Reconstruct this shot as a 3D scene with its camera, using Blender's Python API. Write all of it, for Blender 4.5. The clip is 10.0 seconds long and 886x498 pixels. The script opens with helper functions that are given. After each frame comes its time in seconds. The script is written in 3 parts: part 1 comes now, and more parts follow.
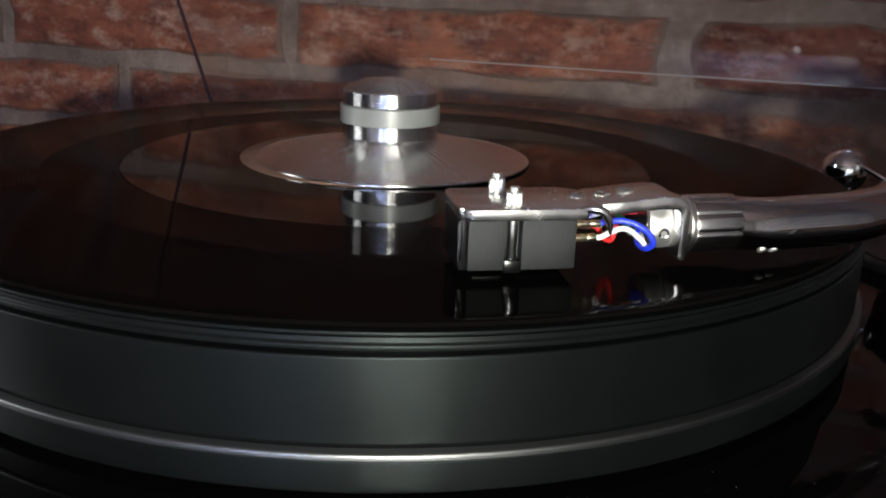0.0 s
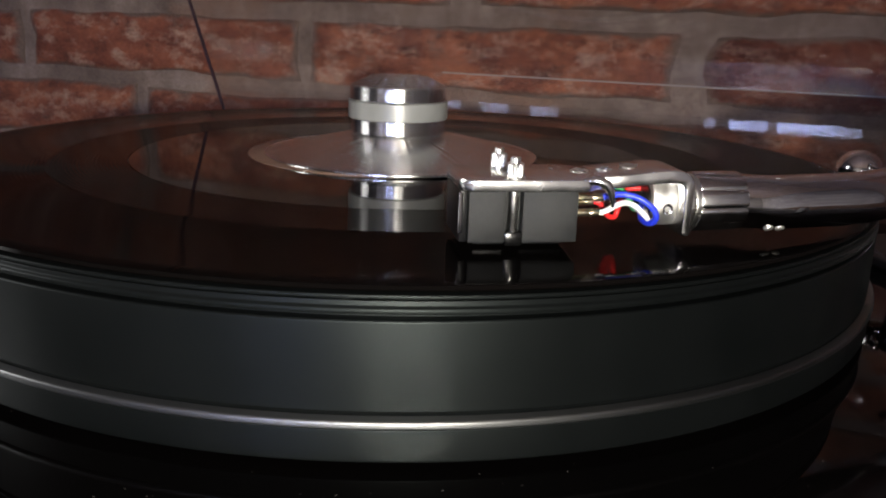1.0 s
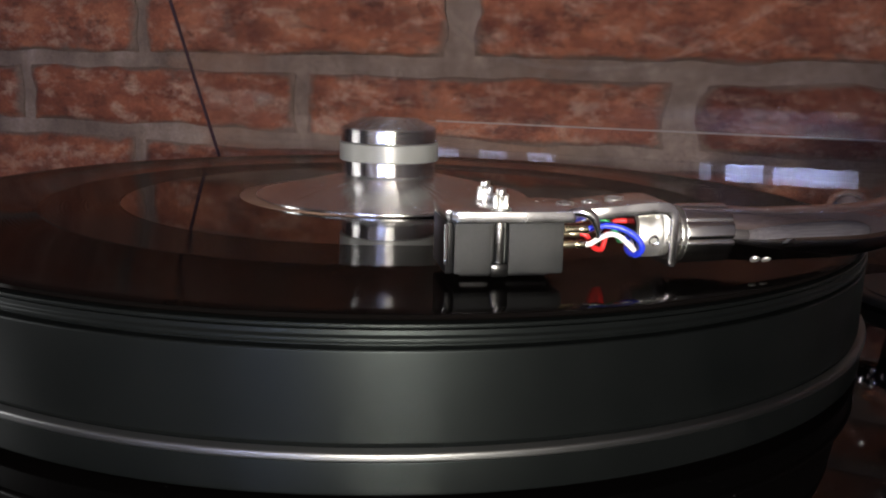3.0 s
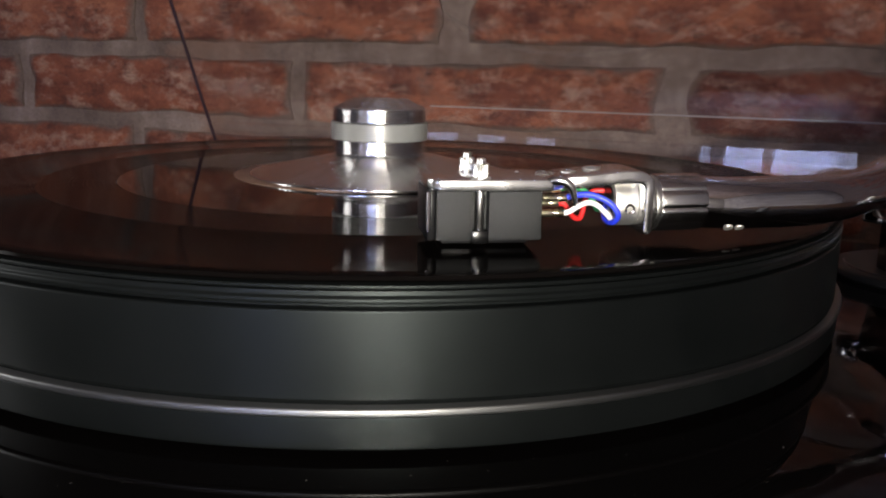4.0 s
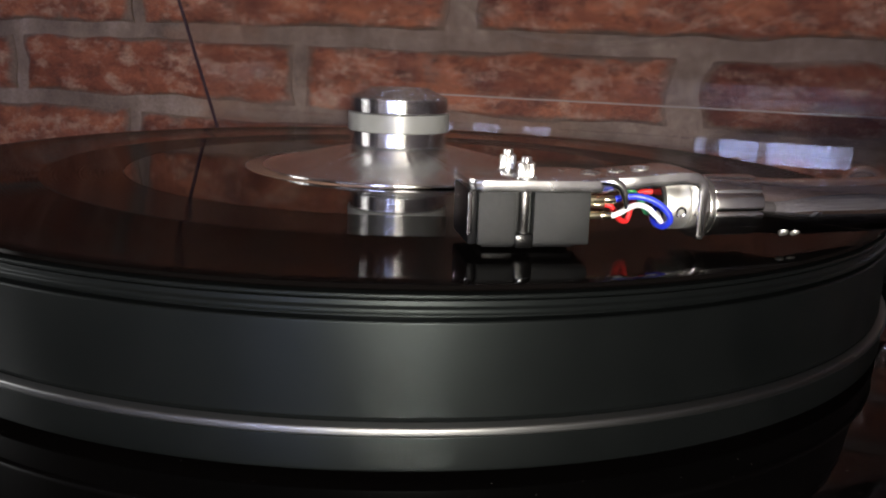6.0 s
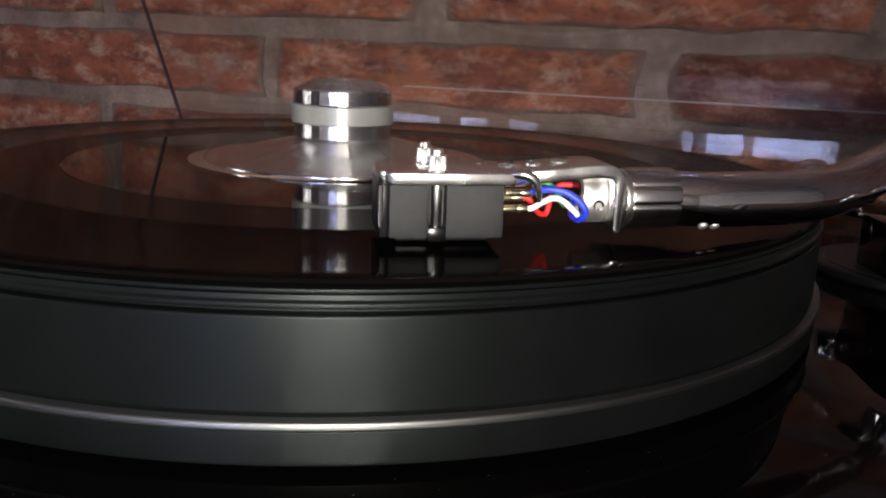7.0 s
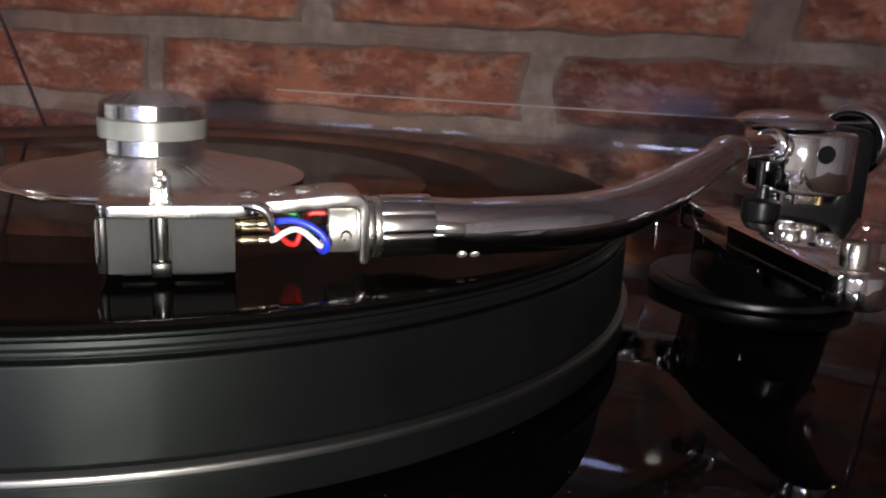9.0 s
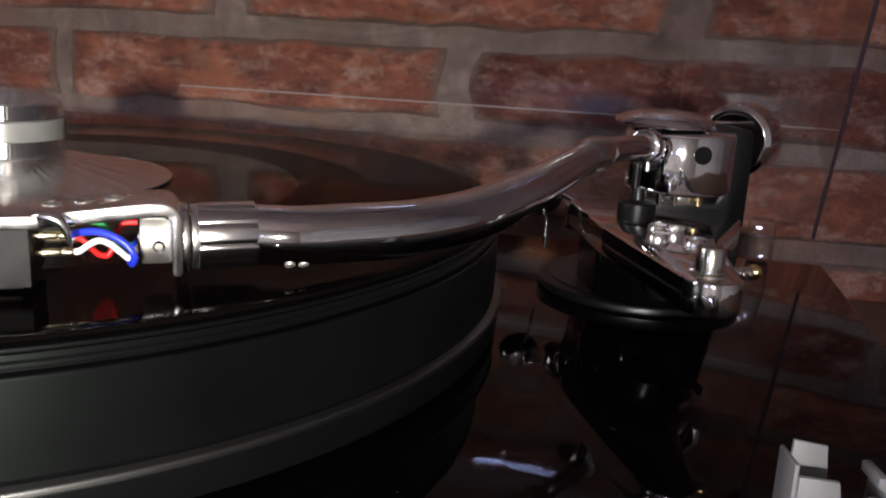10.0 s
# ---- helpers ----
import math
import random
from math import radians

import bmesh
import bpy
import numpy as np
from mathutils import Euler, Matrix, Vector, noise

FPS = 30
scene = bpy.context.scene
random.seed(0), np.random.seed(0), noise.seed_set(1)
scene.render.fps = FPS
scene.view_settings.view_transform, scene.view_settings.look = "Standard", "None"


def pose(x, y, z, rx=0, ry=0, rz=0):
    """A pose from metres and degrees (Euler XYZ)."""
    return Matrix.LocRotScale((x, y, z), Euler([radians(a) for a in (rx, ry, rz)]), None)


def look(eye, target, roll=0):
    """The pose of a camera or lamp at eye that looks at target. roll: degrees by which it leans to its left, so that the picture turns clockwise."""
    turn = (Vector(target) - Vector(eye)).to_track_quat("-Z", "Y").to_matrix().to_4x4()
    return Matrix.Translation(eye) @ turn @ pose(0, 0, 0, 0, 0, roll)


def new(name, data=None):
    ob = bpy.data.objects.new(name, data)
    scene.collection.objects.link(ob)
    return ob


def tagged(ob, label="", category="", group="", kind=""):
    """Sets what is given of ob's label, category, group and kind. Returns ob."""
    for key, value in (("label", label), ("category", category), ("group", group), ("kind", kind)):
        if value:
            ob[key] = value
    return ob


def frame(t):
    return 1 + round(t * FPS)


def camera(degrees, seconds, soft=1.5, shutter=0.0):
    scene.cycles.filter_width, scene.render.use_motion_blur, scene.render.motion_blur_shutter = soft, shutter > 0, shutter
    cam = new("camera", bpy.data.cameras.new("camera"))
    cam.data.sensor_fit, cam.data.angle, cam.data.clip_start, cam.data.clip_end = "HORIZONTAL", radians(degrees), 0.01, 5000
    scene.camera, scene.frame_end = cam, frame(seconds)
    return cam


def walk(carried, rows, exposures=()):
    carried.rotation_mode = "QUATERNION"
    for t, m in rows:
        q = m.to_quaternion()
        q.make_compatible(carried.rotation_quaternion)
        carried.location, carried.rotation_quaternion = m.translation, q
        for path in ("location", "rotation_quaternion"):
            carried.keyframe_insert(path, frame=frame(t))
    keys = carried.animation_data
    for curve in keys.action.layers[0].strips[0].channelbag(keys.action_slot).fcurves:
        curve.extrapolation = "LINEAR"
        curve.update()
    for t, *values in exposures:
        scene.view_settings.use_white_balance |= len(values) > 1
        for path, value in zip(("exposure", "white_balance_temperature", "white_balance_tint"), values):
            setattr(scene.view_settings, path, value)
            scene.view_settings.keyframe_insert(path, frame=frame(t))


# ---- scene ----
# camera and walk: seconds, x, y, z, then degrees
cam = camera(54.07, 10.0, soft=1.9)
PATH = [
    (0, 0.0215, -0.2962, 0.0996, 72.73, -1.93, 0.97),
    (0.5, 0.0203, -0.2970, 0.0925, 74.21, -2.10, 2.02),
    (1, 0.0255, -0.2985, 0.0871, 74.90, -1.82, 2.14),
    (1.5, 0.0283, -0.2932, 0.0880, 75.54, -1.68, 1.49),
    (2, 0.0268, -0.2935, 0.0834, 77.04, -1.66, 1.81),
    (3.5, 0.0306, -0.3043, 0.0821, 78.54, -1.36, 2.04),
    (4, 0.0326, -0.3074, 0.0791, 77.95, -1.18, 1.99),
    (4.5, 0.0266, -0.3063, 0.0786, 77.74, -1.20, 2.23),
    (5, 0.0227, -0.3014, 0.0771, 77.34, -1.16, 2.45),
    (5.5, 0.0192, -0.2963, 0.0784, 77.22, -1.71, 1.86),
    (7, 0.0377, -0.2931, 0.0803, 76.54, -2.17, 0.97),
    (7.5, 0.0473, -0.2895, 0.0806, 76.39, -2.54, -0.36),
    (8, 0.0588, -0.2859, 0.0822, 76.33, -2.55, -1.06),
    (8.5, 0.0695, -0.2858, 0.0847, 76.23, -2.45, -1.98),
    (9, 0.0788, -0.2841, 0.0878, 76.24, -2.47, -2.63),
    (9.5, 0.0875, -0.2821, 0.0890, 76.12, -2.61, -3.15),
    (10, 0.1050, -0.2772, 0.0902, 75.95, -2.82, -5.60),
]
walk(cam, [(t, pose(*row)) for t, *row in PATH], exposures=[(0.0, -0.05, 6150, 3), (0.5, -0.08, 6300, 6), (1.0, -0.04, 6450, 9), (2.0, 0.0, 6500, 10), (7.0, 0.0, 6500, 10), (8.5, 0.10, 6500, 10), (10.0, 0.12, 6450, 10)])
cam.data.dof.use_dof = True
cam.data.dof.focus_distance, cam.data.dof.aperture_fstop = 0.21, 64.0

# ---- frame of the wall: u along it, v towards it ----
TURN_W = radians(-18.6)
CU, SU = math.cos(TURN_W), math.sin(TURN_W)
WALL_V = 0.357          # face of the mortar
ZP = 0.0035             # top of the plinth


def uv(u, v, z):
    """World place from the wall's frame."""
    return Vector((CU * u - SU * v, SU * u + CU * v, z))


UVM = Matrix.Rotation(TURN_W, 4, "Z")

# ---- world and lights ----
world = bpy.data.worlds.new("world")
scene.world = world
world.use_nodes = True
world.node_tree.nodes["Background"].inputs[0].default_value = (0.5, 0.6, 0.8, 1)
world.node_tree.nodes["Background"].inputs[1].default_value = 0.01


def area(name, place, aim, sx, sy, power, color):
    d = bpy.data.lights.new(name, "AREA")
    d.shape, d.size, d.size_y, d.energy, d.color = "RECTANGLE", sx, sy, power, color
    ob = new(name, d)
    ob.matrix_world = look(place, aim)
    return ob


torch = area("torch_light", (0.072, -0.62, 0.104), (-0.05, 0.3, 0.07), 0.022, 0.022, 1.0, (1.0, 0.93, 0.82))
torch.data.spread = radians(72)
# added fill lamp by the west wall: brightens the room that the chrome mirrors
side = uv(-2.12, -1.3, 0.6)
beam = area("window_light", side, uv(0.5, -2.7, -0.45), 1.2, 0.9, 95.0, (1.0, 0.98, 0.97))
beam.data.spread = radians(110)

# ---- materials ----


class Nodes:
    """A small builder for node materials."""

    def __init__(self, name):
        self.mat = bpy.data.materials.new(name)
        self.mat.use_nodes = True
        self.t = self.mat.node_tree
        self.b = self.t.nodes["Principled BSDF"]
        self.coord = self.n("ShaderNodeTexCoord").outputs["Object"]

    def n(self, kind, **values):
        node = self.t.nodes.new(kind)
        for k, v in values.items():
            node.inputs[k.replace("_", " ")].default_value = v
        return node

    def link(self, a, b):
        self.t.links.new(a, b)

    def noise(self, scale, detail=6.0, rough=0.6, vec=None):
        node = self.n("ShaderNodeTexNoise", Scale=scale, Detail=detail, Roughness=rough)
        self.link(vec if vec is not None else self.coord, node.inputs["Vector"])
        return node.outputs["Fac"]

    def ramp(self, fac, stops):
        node = self.t.nodes.new("ShaderNodeValToRGB")
        while len(node.color_ramp.elements) < len(stops):
            node.color_ramp.elements.new(0.5)
        for e, (p, c) in zip(node.color_ramp.elements, stops):
            e.position = p
            e.color = (c, c, c, 1) if isinstance(c, (int, float)) else (*c, 1)
        self.link(fac, node.inputs["Fac"])
        return node.outputs["Color"]

    def mix(self, fac, a, b, mode="MIX"):
        node = self.t.nodes.new("ShaderNodeMix")
        node.data_type, node.blend_type = "RGBA", mode
        for k, v in ((0, fac), (6, a), (7, b)):
            if isinstance(v, bpy.types.NodeSocket):
                self.link(v, node.inputs[k])
            elif k == 0:
                node.inputs[k].default_value = v
            else:
                node.inputs[k].default_value = (*v, 1)
        return node.outputs[2]

    def base(self, v):
        if isinstance(v, bpy.types.NodeSocket):
            self.link(v, self.b.inputs["Base Color"])
        else:
            self.b.inputs["Base Color"].default_value = (*v, 1)

    def rough(self, v):
        if isinstance(v, bpy.types.NodeSocket):
            self.link(v, self.b.inputs["Roughness"])
        else:
            self.b.inputs["Roughness"].default_value = v

    def set(self, **values):
        for k, v in values.items():
            self.b.inputs[k.replace("_", " ")].default_value = v

    def bump(self, height, strength, distance):
        node = self.n("ShaderNodeBump", Strength=strength, Distance=distance)
        self.link(height, node.inputs["Height"])
        self.link(node.outputs["Normal"], self.b.inputs["Normal"])

    def radial(self, anisotropy, rotation=0.0):
        tan = self.t.nodes.new("ShaderNodeTangent")
        tan.direction_type, tan.axis = "RADIAL", "Z"
        self.link(tan.outputs[0], self.b.inputs["Tangent"])
        self.set(Anisotropic=anisotropy, Anisotropic_Rotation=rotation)


def mat_brick(name, tint):
    m = Nodes(name)
    info = m.t.nodes.new("ShaderNodeObjectInfo")
    off = m.n("ShaderNodeVectorMath")
    off.operation = "ADD"
    scale = m.n("ShaderNodeVectorMath")
    scale.operation = "SCALE"
    comb = m.n("ShaderNodeCombineXYZ")
    for k in range(3):
        m.link(info.outputs["Random"], comb.inputs[k])
    m.link(comb.outputs[0], scale.inputs[0])
    scale.inputs["Scale"].default_value = 37.0
    m.link(m.coord, off.inputs[0])
    m.link(scale.outputs[0], off.inputs[1])
    v = off.outputs[0]
    flow = m.n("ShaderNodeMapping")
    flow.inputs["Scale"].default_value = (1.0, 1.0, 1.9)
    m.link(v, flow.inputs["Vector"])
    f = flow.outputs[0]
    body = m.ramp(m.noise(24, 6, 0.65, f), [(0.3, (0.115, 0.034, 0.023)), (0.48, (0.26, 0.083, 0.045)), (0.66, (0.42, 0.155, 0.080))])
    tone = m.ramp(info.outputs["Random"], [(0.0, (0.7, 0.6, 0.6)), (0.22, (0.9, 0.87, 0.85)), (1.0, (1.0, 1.0, 1.0))])
    body = m.mix(1.0, body, tone, "MULTIPLY")
    body = m.mix(1.0, body, tint, "MULTIPLY")
    pale = m.ramp(m.noise(38, 9, 0.72, f), [(0.50, 0.0), (0.67, 0.9)])
    body = m.mix(pale, body, tuple(c * t ** 0.5 for c, t in zip((0.46, 0.295, 0.22), tint)))
    smear = m.ramp(m.noise(14, 8, 0.75, f), [(0.58, 0.0), (0.70, 0.7)])
    body = m.mix(smear, body, (0.21, 0.15, 0.12))
    dark = m.ramp(m.noise(33, 9, 0.72, f), [(0.33, 0.85), (0.47, 0.0)])
    body = m.mix(dark, body, (0.065, 0.02, 0.015))
    depth = m.n("ShaderNodeSeparateXYZ")
    m.link(m.coord, depth.inputs[0])
    ragged = m.n("ShaderNodeMath")
    ragged.operation = "MULTIPLY_ADD"
    ragged.inputs[1].default_value = 0.007
    m.link(m.noise(60, 6, 0.7, v), ragged.inputs[0])
    m.link(depth.outputs["Y"], ragged.inputs[2])
    span = m.n("ShaderNodeMapRange")
    m.link(ragged.outputs[0], span.inputs["Value"])
    span.inputs["From Min"].default_value, span.inputs["From Max"].default_value = 0.0007, 0.0030
    body = m.mix(span.outputs[0], body, (0.17, 0.118, 0.093))
    grit = m.ramp(m.noise(420, 4, 0.7, v), [(0.3, 0.72), (0.7, 1.15)])
    body = m.mix(1.0, body, grit, "MULTIPLY")
    m.base(body)
    m.rough(0.82)
    h = m.mix(0.5, m.noise(60, 8, 0.7, v), m.noise(300, 6, 0.7, v))
    m.bump(h, 0.9, 0.004)
    return m.mat


def mat_mortar():
    m = Nodes("grey_mortar")
    c = m.ramp(m.noise(22, 8, 0.65), [(0.3, (0.11, 0.076, 0.062)), (0.55, (0.23, 0.168, 0.136)), (0.75, (0.37, 0.29, 0.245))])
    c = m.mix(m.ramp(m.noise(9, 4, 0.6), [(0.5, 0.0), (0.62, 0.6)]), c, (0.27, 0.15, 0.1))
    c = m.mix(1.0, c, m.ramp(m.noise(500, 4, 0.7), [(0.3, 0.75), (0.7, 1.12)]), "MULTIPLY")
    m.base(c)
    m.rough(0.92)
    m.bump(m.mix(0.5, m.noise(90, 8, 0.7), m.noise(420, 6, 0.7)), 0.9, 0.003)
    return m.mat


def mat_satin():
    m = Nodes("satin_black_anodised")
    m.base(m.ramp(m.noise(30, 5, 0.6), [(0.3, (0.0018, 0.0022, 0.0022)), (0.7, (0.0034, 0.0038, 0.0038))]))
    m.rough(m.ramp(m.noise(55, 6, 0.6), [(0.3, 0.39), (0.7, 0.45)]))
    m.set(Metallic=0.0)
    m.set(**{"Specular_IOR_Level": 0.145, "Specular_Tint": (0.86, 1.0, 0.99, 1.0)})
    m.radial(0.45, 0.25)
    return m.mat


def mat_gloss():
    m = Nodes("gloss_black_lacquer")
    m.base((0.0018, 0.0015, 0.0015))
    dust = m.ramp(m.noise(900, 2, 0.5), [(0.73, 0.0), (0.77, 1.0)])
    m.base(m.mix(dust, (0.0018, 0.0015, 0.0015), (0.07, 0.065, 0.06)))
    m.rough(m.ramp(m.noise(14, 5, 0.6), [(0.3, 0.02), (0.7, 0.05)]))
    m.set(IOR=1.24)
    return m.mat


def mat_vinyl(name, rough, grooves):
    m = Nodes(name)
    m.base((0.0025, 0.0021, 0.002))
    m.set(IOR=1.22 if not grooves else 1.07)
    m.rough(m.ramp(m.noise(40, 5, 0.6), [(0.3, rough), (0.7, rough * 1.5)]))
    if grooves:
        sep = m.n("ShaderNodeVectorMath")
        sep.operation = "LENGTH"
        flat = m.n("ShaderNodeVectorMath")
        flat.operation = "MULTIPLY"
        flat.inputs[1].default_value = (1, 1, 0)
        m.link(m.coord, flat.inputs[0])
        m.link(flat.outputs[0], sep.inputs[0])
        wave = m.n("ShaderNodeMath")
        wave.operation = "SINE"
        mul = m.n("ShaderNodeMath")
        mul.operation = "MULTIPLY"
        mul.inputs[1].default_value = 5200.0
        m.link(sep.outputs["Value"], mul.inputs[0])
        m.link(mul.outputs[0], wave.inputs[0])
        m.bump(wave.outputs[0], 0.03, 0.0002)
        m.radial(0.6, 0.25)
    return m.mat


def mat_chrome(name, rough, color=(0.86, 0.85, 0.85)):
    m = Nodes(name)
    m.base(color)
    m.set(Metallic=1.0)
    m.rough(m.ramp(m.noise(120, 6, 0.6), [(0.3, rough), (0.7, rough * 1.8)]))
    m.bump(m.noise(90, 3, 0.5), 0.05, 0.0006)
    return m.mat


def mat_turned(name, rough, an, color=(0.74, 0.73, 0.72), lines=0, depth=0.0001):
    m = Nodes(name)
    m.base(color)
    m.set(Metallic=1.0)
    m.rough(rough)
    m.radial(an, 0.25)
    if lines:
        turn = m.t.nodes.new("ShaderNodeTexGradient")
        turn.gradient_type = "RADIAL"
        m.link(m.coord, turn.inputs[0])
        comb = m.n("ShaderNodeCombineXYZ")
        m.link(turn.outputs["Fac"], comb.inputs[0])
        m.bump(m.noise(lines, 3, 0.6, comb.outputs[0]), 1.0, depth)
    return m.mat


def mat_plain(name, color, rough=0.5, metal=0.0, var=0.15, scale=200, bump=0.0):
    m = Nodes(name)
    lo = tuple(c * (1 - var) for c in color)
    hi = tuple(min(1, c * (1 + var)) for c in color)
    m.base(m.ramp(m.noise(scale, 6, 0.6), [(0.3, lo), (0.7, hi)]))
    m.rough(rough)
    m.set(Metallic=metal)
    if bump:
        m.bump(m.noise(scale * 4, 4, 0.7), bump, 0.0005)
    return m.mat


def mat_acrylic(name="clear_acrylic", rough=0.012, grazing=0.88, facing=0.115):
    m = Nodes(name)
    clear = m.t.nodes.new("ShaderNodeBsdfTransparent")
    clear.inputs[0].default_value = (0.97, 0.965, 0.97, 1)
    gloss = m.t.nodes.new("ShaderNodeBsdfGlossy")
    gloss.inputs["Roughness"].default_value = rough
    weight = m.t.nodes.new("ShaderNodeLayerWeight")
    weight.inputs["Blend"].default_value = 0.5
    power = m.t.nodes.new("ShaderNodeMath")
    power.operation = "POWER"
    power.inputs[1].default_value = 5.0
    lift = m.t.nodes.new("ShaderNodeMath")
    lift.operation = "MULTIPLY_ADD"
    lift.inputs[1].default_value, lift.inputs[2].default_value = grazing, facing
    mixer = m.t.nodes.new("ShaderNodeMixShader")
    m.link(weight.outputs["Facing"], power.inputs[0])
    m.link(power.outputs[0], lift.inputs[0])
    m.link(lift.outputs[0], mixer.inputs[0])
    m.link(clear.outputs[0], mixer.inputs[1])
    m.link(gloss.outputs[0], mixer.inputs[2])
    m.link(mixer.outputs[0], m.t.nodes["Material Output"].inputs["Surface"])
    return m.mat


def mat_edge():
    m = Nodes("sawn_acrylic_edge")
    m.base((0.026, 0.012, 0.020))
    m.rough(0.55)
    return m.mat


def mat_frosted():
    m = Nodes("frosted_plastic")
    m.base((0.27, 0.27, 0.28))
    m.rough(0.45)
    m.set(**{"Transmission_Weight": 0.5, "Subsurface_Weight": 0.15})
    m.b.inputs["Subsurface Radius"].default_value = (0.004, 0.004, 0.004)
    return m.mat


def mat_glow(name, color, strength):
    m = Nodes(name)
    m.base((0, 0, 0))
    m.b.inputs["Emission Color"].default_value = (*color, 1)
    m.b.inputs["Emission Strength"].default_value = strength
    return m.mat


def mat_wood():
    m = Nodes("brown_shelf_wood")
    st = m.n("ShaderNodeMapping")
    st.inputs["Scale"].default_value = (4, 60, 60)
    m.link(m.coord, st.inputs["Vector"])
    m.base(m.ramp(m.noise(1.0, 8, 0.65, st.outputs[0]), [(0.3, (0.10, 0.055, 0.03)), (0.7, (0.2, 0.12, 0.07))]))
    m.rough(0.5)
    return m.mat


BRICK, BURNT = mat_brick("old_red_brick", (1, 1, 1)), mat_brick("burnt_maroon_brick", (0.5, 0.42, 0.45))
MORTAR, SATIN, GLOSS = mat_mortar(), mat_satin(), mat_gloss()
VINYL, DEADWAX = mat_vinyl("grooved_vinyl", 0.04, True), mat_vinyl("smooth_vinyl", 0.03, False)
CHROME, TURNED = mat_chrome("polished_chrome", 0.045), mat_turned("turned_aluminium", 0.235, 0.97, (0.84, 0.83, 0.82), 44.0, 0.0003)
FAN = mat_turned("turned_bevel", 0.27, 0.7, (0.78, 0.77, 0.76), 30.0, 0.0016)
BRUSHED = mat_turned("brushed_aluminium_cone", 0.19, 0.86, (0.8, 0.79, 0.78), 40.0, 0.0011)
TRIM = mat_turned("worn_metal_edge", 0.4, 0.5, (0.20, 0.205, 0.205))
NICKEL = mat_chrome("satin_nickel", 0.32, (0.82, 0.81, 0.76))
STEEL = mat_chrome("brushed_steel", 0.13, (0.7, 0.68, 0.62))
BRIGHT = mat_chrome("bright_turned_metal", 0.13, (0.88, 0.87, 0.86))
SHELL = mat_chrome("worn_polished_shell", 0.16, (0.88, 0.87, 0.86))
SILVER = mat_chrome("pale_silver_plate", 0.19, (0.84, 0.83, 0.79))
PIN = mat_chrome("pale_gilt_sleeve", 0.2, (0.88, 0.8, 0.56))
BRASS = mat_chrome("gold_plated_brass", 0.15, (0.85, 0.68, 0.33))
CARTRIDGE = mat_plain("moulded_grey_plastic", (0.009, 0.0098, 0.010), 0.46, 0, 0.35, 1100, 0.35)
CARTRIDGE.node_tree.nodes["Principled BSDF"].inputs["Specular IOR Level"].default_value = 0.36
BLACK = mat_plain("matt_black_plastic", (0.004, 0.004, 0.0045), 0.33, 0, 0.2, 300)
BLACK.node_tree.nodes["Principled BSDF"].inputs["Specular IOR Level"].default_value = 0.25
DARK = mat_plain("dark_moulding", (0.002, 0.002, 0.002), 0.25, 0, 0.2, 300)
RUBBER = mat_plain("translucent_white_ring", (0.175, 0.178, 0.17), 0.30, 0, 0.12, 90)
RUBBER.node_tree.nodes["Principled BSDF"].inputs["Specular IOR Level"].default_value = 1.0
LABEL = mat_plain("orange_paper_label", (0.19, 0.115, 0.08), 0.35, 0, 0.3, 60)
BLUE = mat_plain("blue_wire_sleeve", (0.02, 0.04, 0.62), 0.35)
WHITE = mat_plain("white_wire_sleeve", (0.8, 0.8, 0.78), 0.4)
RED = mat_plain("red_wire_sleeve", (0.6, 0.02, 0.02), 0.4)
GREEN = mat_plain("green_wire_sleeve", (0.03, 0.3, 0.09), 0.4)
# the second acrylic is dulled on purpose, to stop the panes' mirror image
ACRYLIC, MIRROR_STOP, EDGE, FROSTED = mat_acrylic(), mat_acrylic("mirror_stop_acrylic", 0.35, 0.2, 0.02), mat_edge(), mat_frosted()
WOOD = mat_wood()
# pale colour that paints the highlight on the cover's glued corner
SEAM_SHINE = mat_plain("painted_seam_highlight", (0.24, 0.2, 0.185), 0.3)
PAINT = mat_plain("dim_grey_wall_paint", (0.21, 0.185, 0.175), 0.8, 0, 0.3, 3)
# unseen ceiling and floor: brown and blue-grey put in to tint the chrome's reflections
CEIL = mat_plain("brown_unseen_ceiling", (0.42, 0.30, 0.23), 0.8, 0, 0.25, 5)
FLOORM = mat_plain("blue_grey_unseen_floor", (0.24, 0.27, 0.34), 0.9, 0, 0.3, 6)
PANE = mat_glow("daylight_pane", (0.50, 0.58, 1.0), 135.0)
PANE_DIM = mat_glow("dull_daylight_pane", (0.58, 0.65, 0.98), 7.5)

# ---- mesh helpers ----


def thing(name, place, label, category, group="", kind=""):
    ob = new(name)
    ob.location = place
    ob.empty_display_size = 0.01
    return tagged(ob, label, category, group, kind)


def spot(ob):
    p = Vector((0, 0, 0))
    while ob:
        p += ob.location
        ob = ob.parent
    return p


def finish(name, bm, material, smooth=True, angle=40):
    me = bpy.data.meshes.new(name)
    bmesh.ops.recalc_face_normals(bm, faces=bm.faces)
    bm.to_mesh(me)
    bm.free()
    me.materials.append(material)
    if smooth:
        me.polygons.foreach_set("use_smooth", [True] * len(me.polygons))
        me.set_sharp_from_angle(angle=radians(angle))
    return me


def part(name, bm, material, parent=None, label="", smooth=True, angle=40):
    """A mesh whose points are given in the world, under a thing or part."""
    here = spot(parent) if parent else Vector((0, 0, 0))
    ob = new(name, finish(name, bm, material, smooth, angle))
    if parent:
        ob.parent = parent
        ob.location = -here
    return tagged(ob, label)


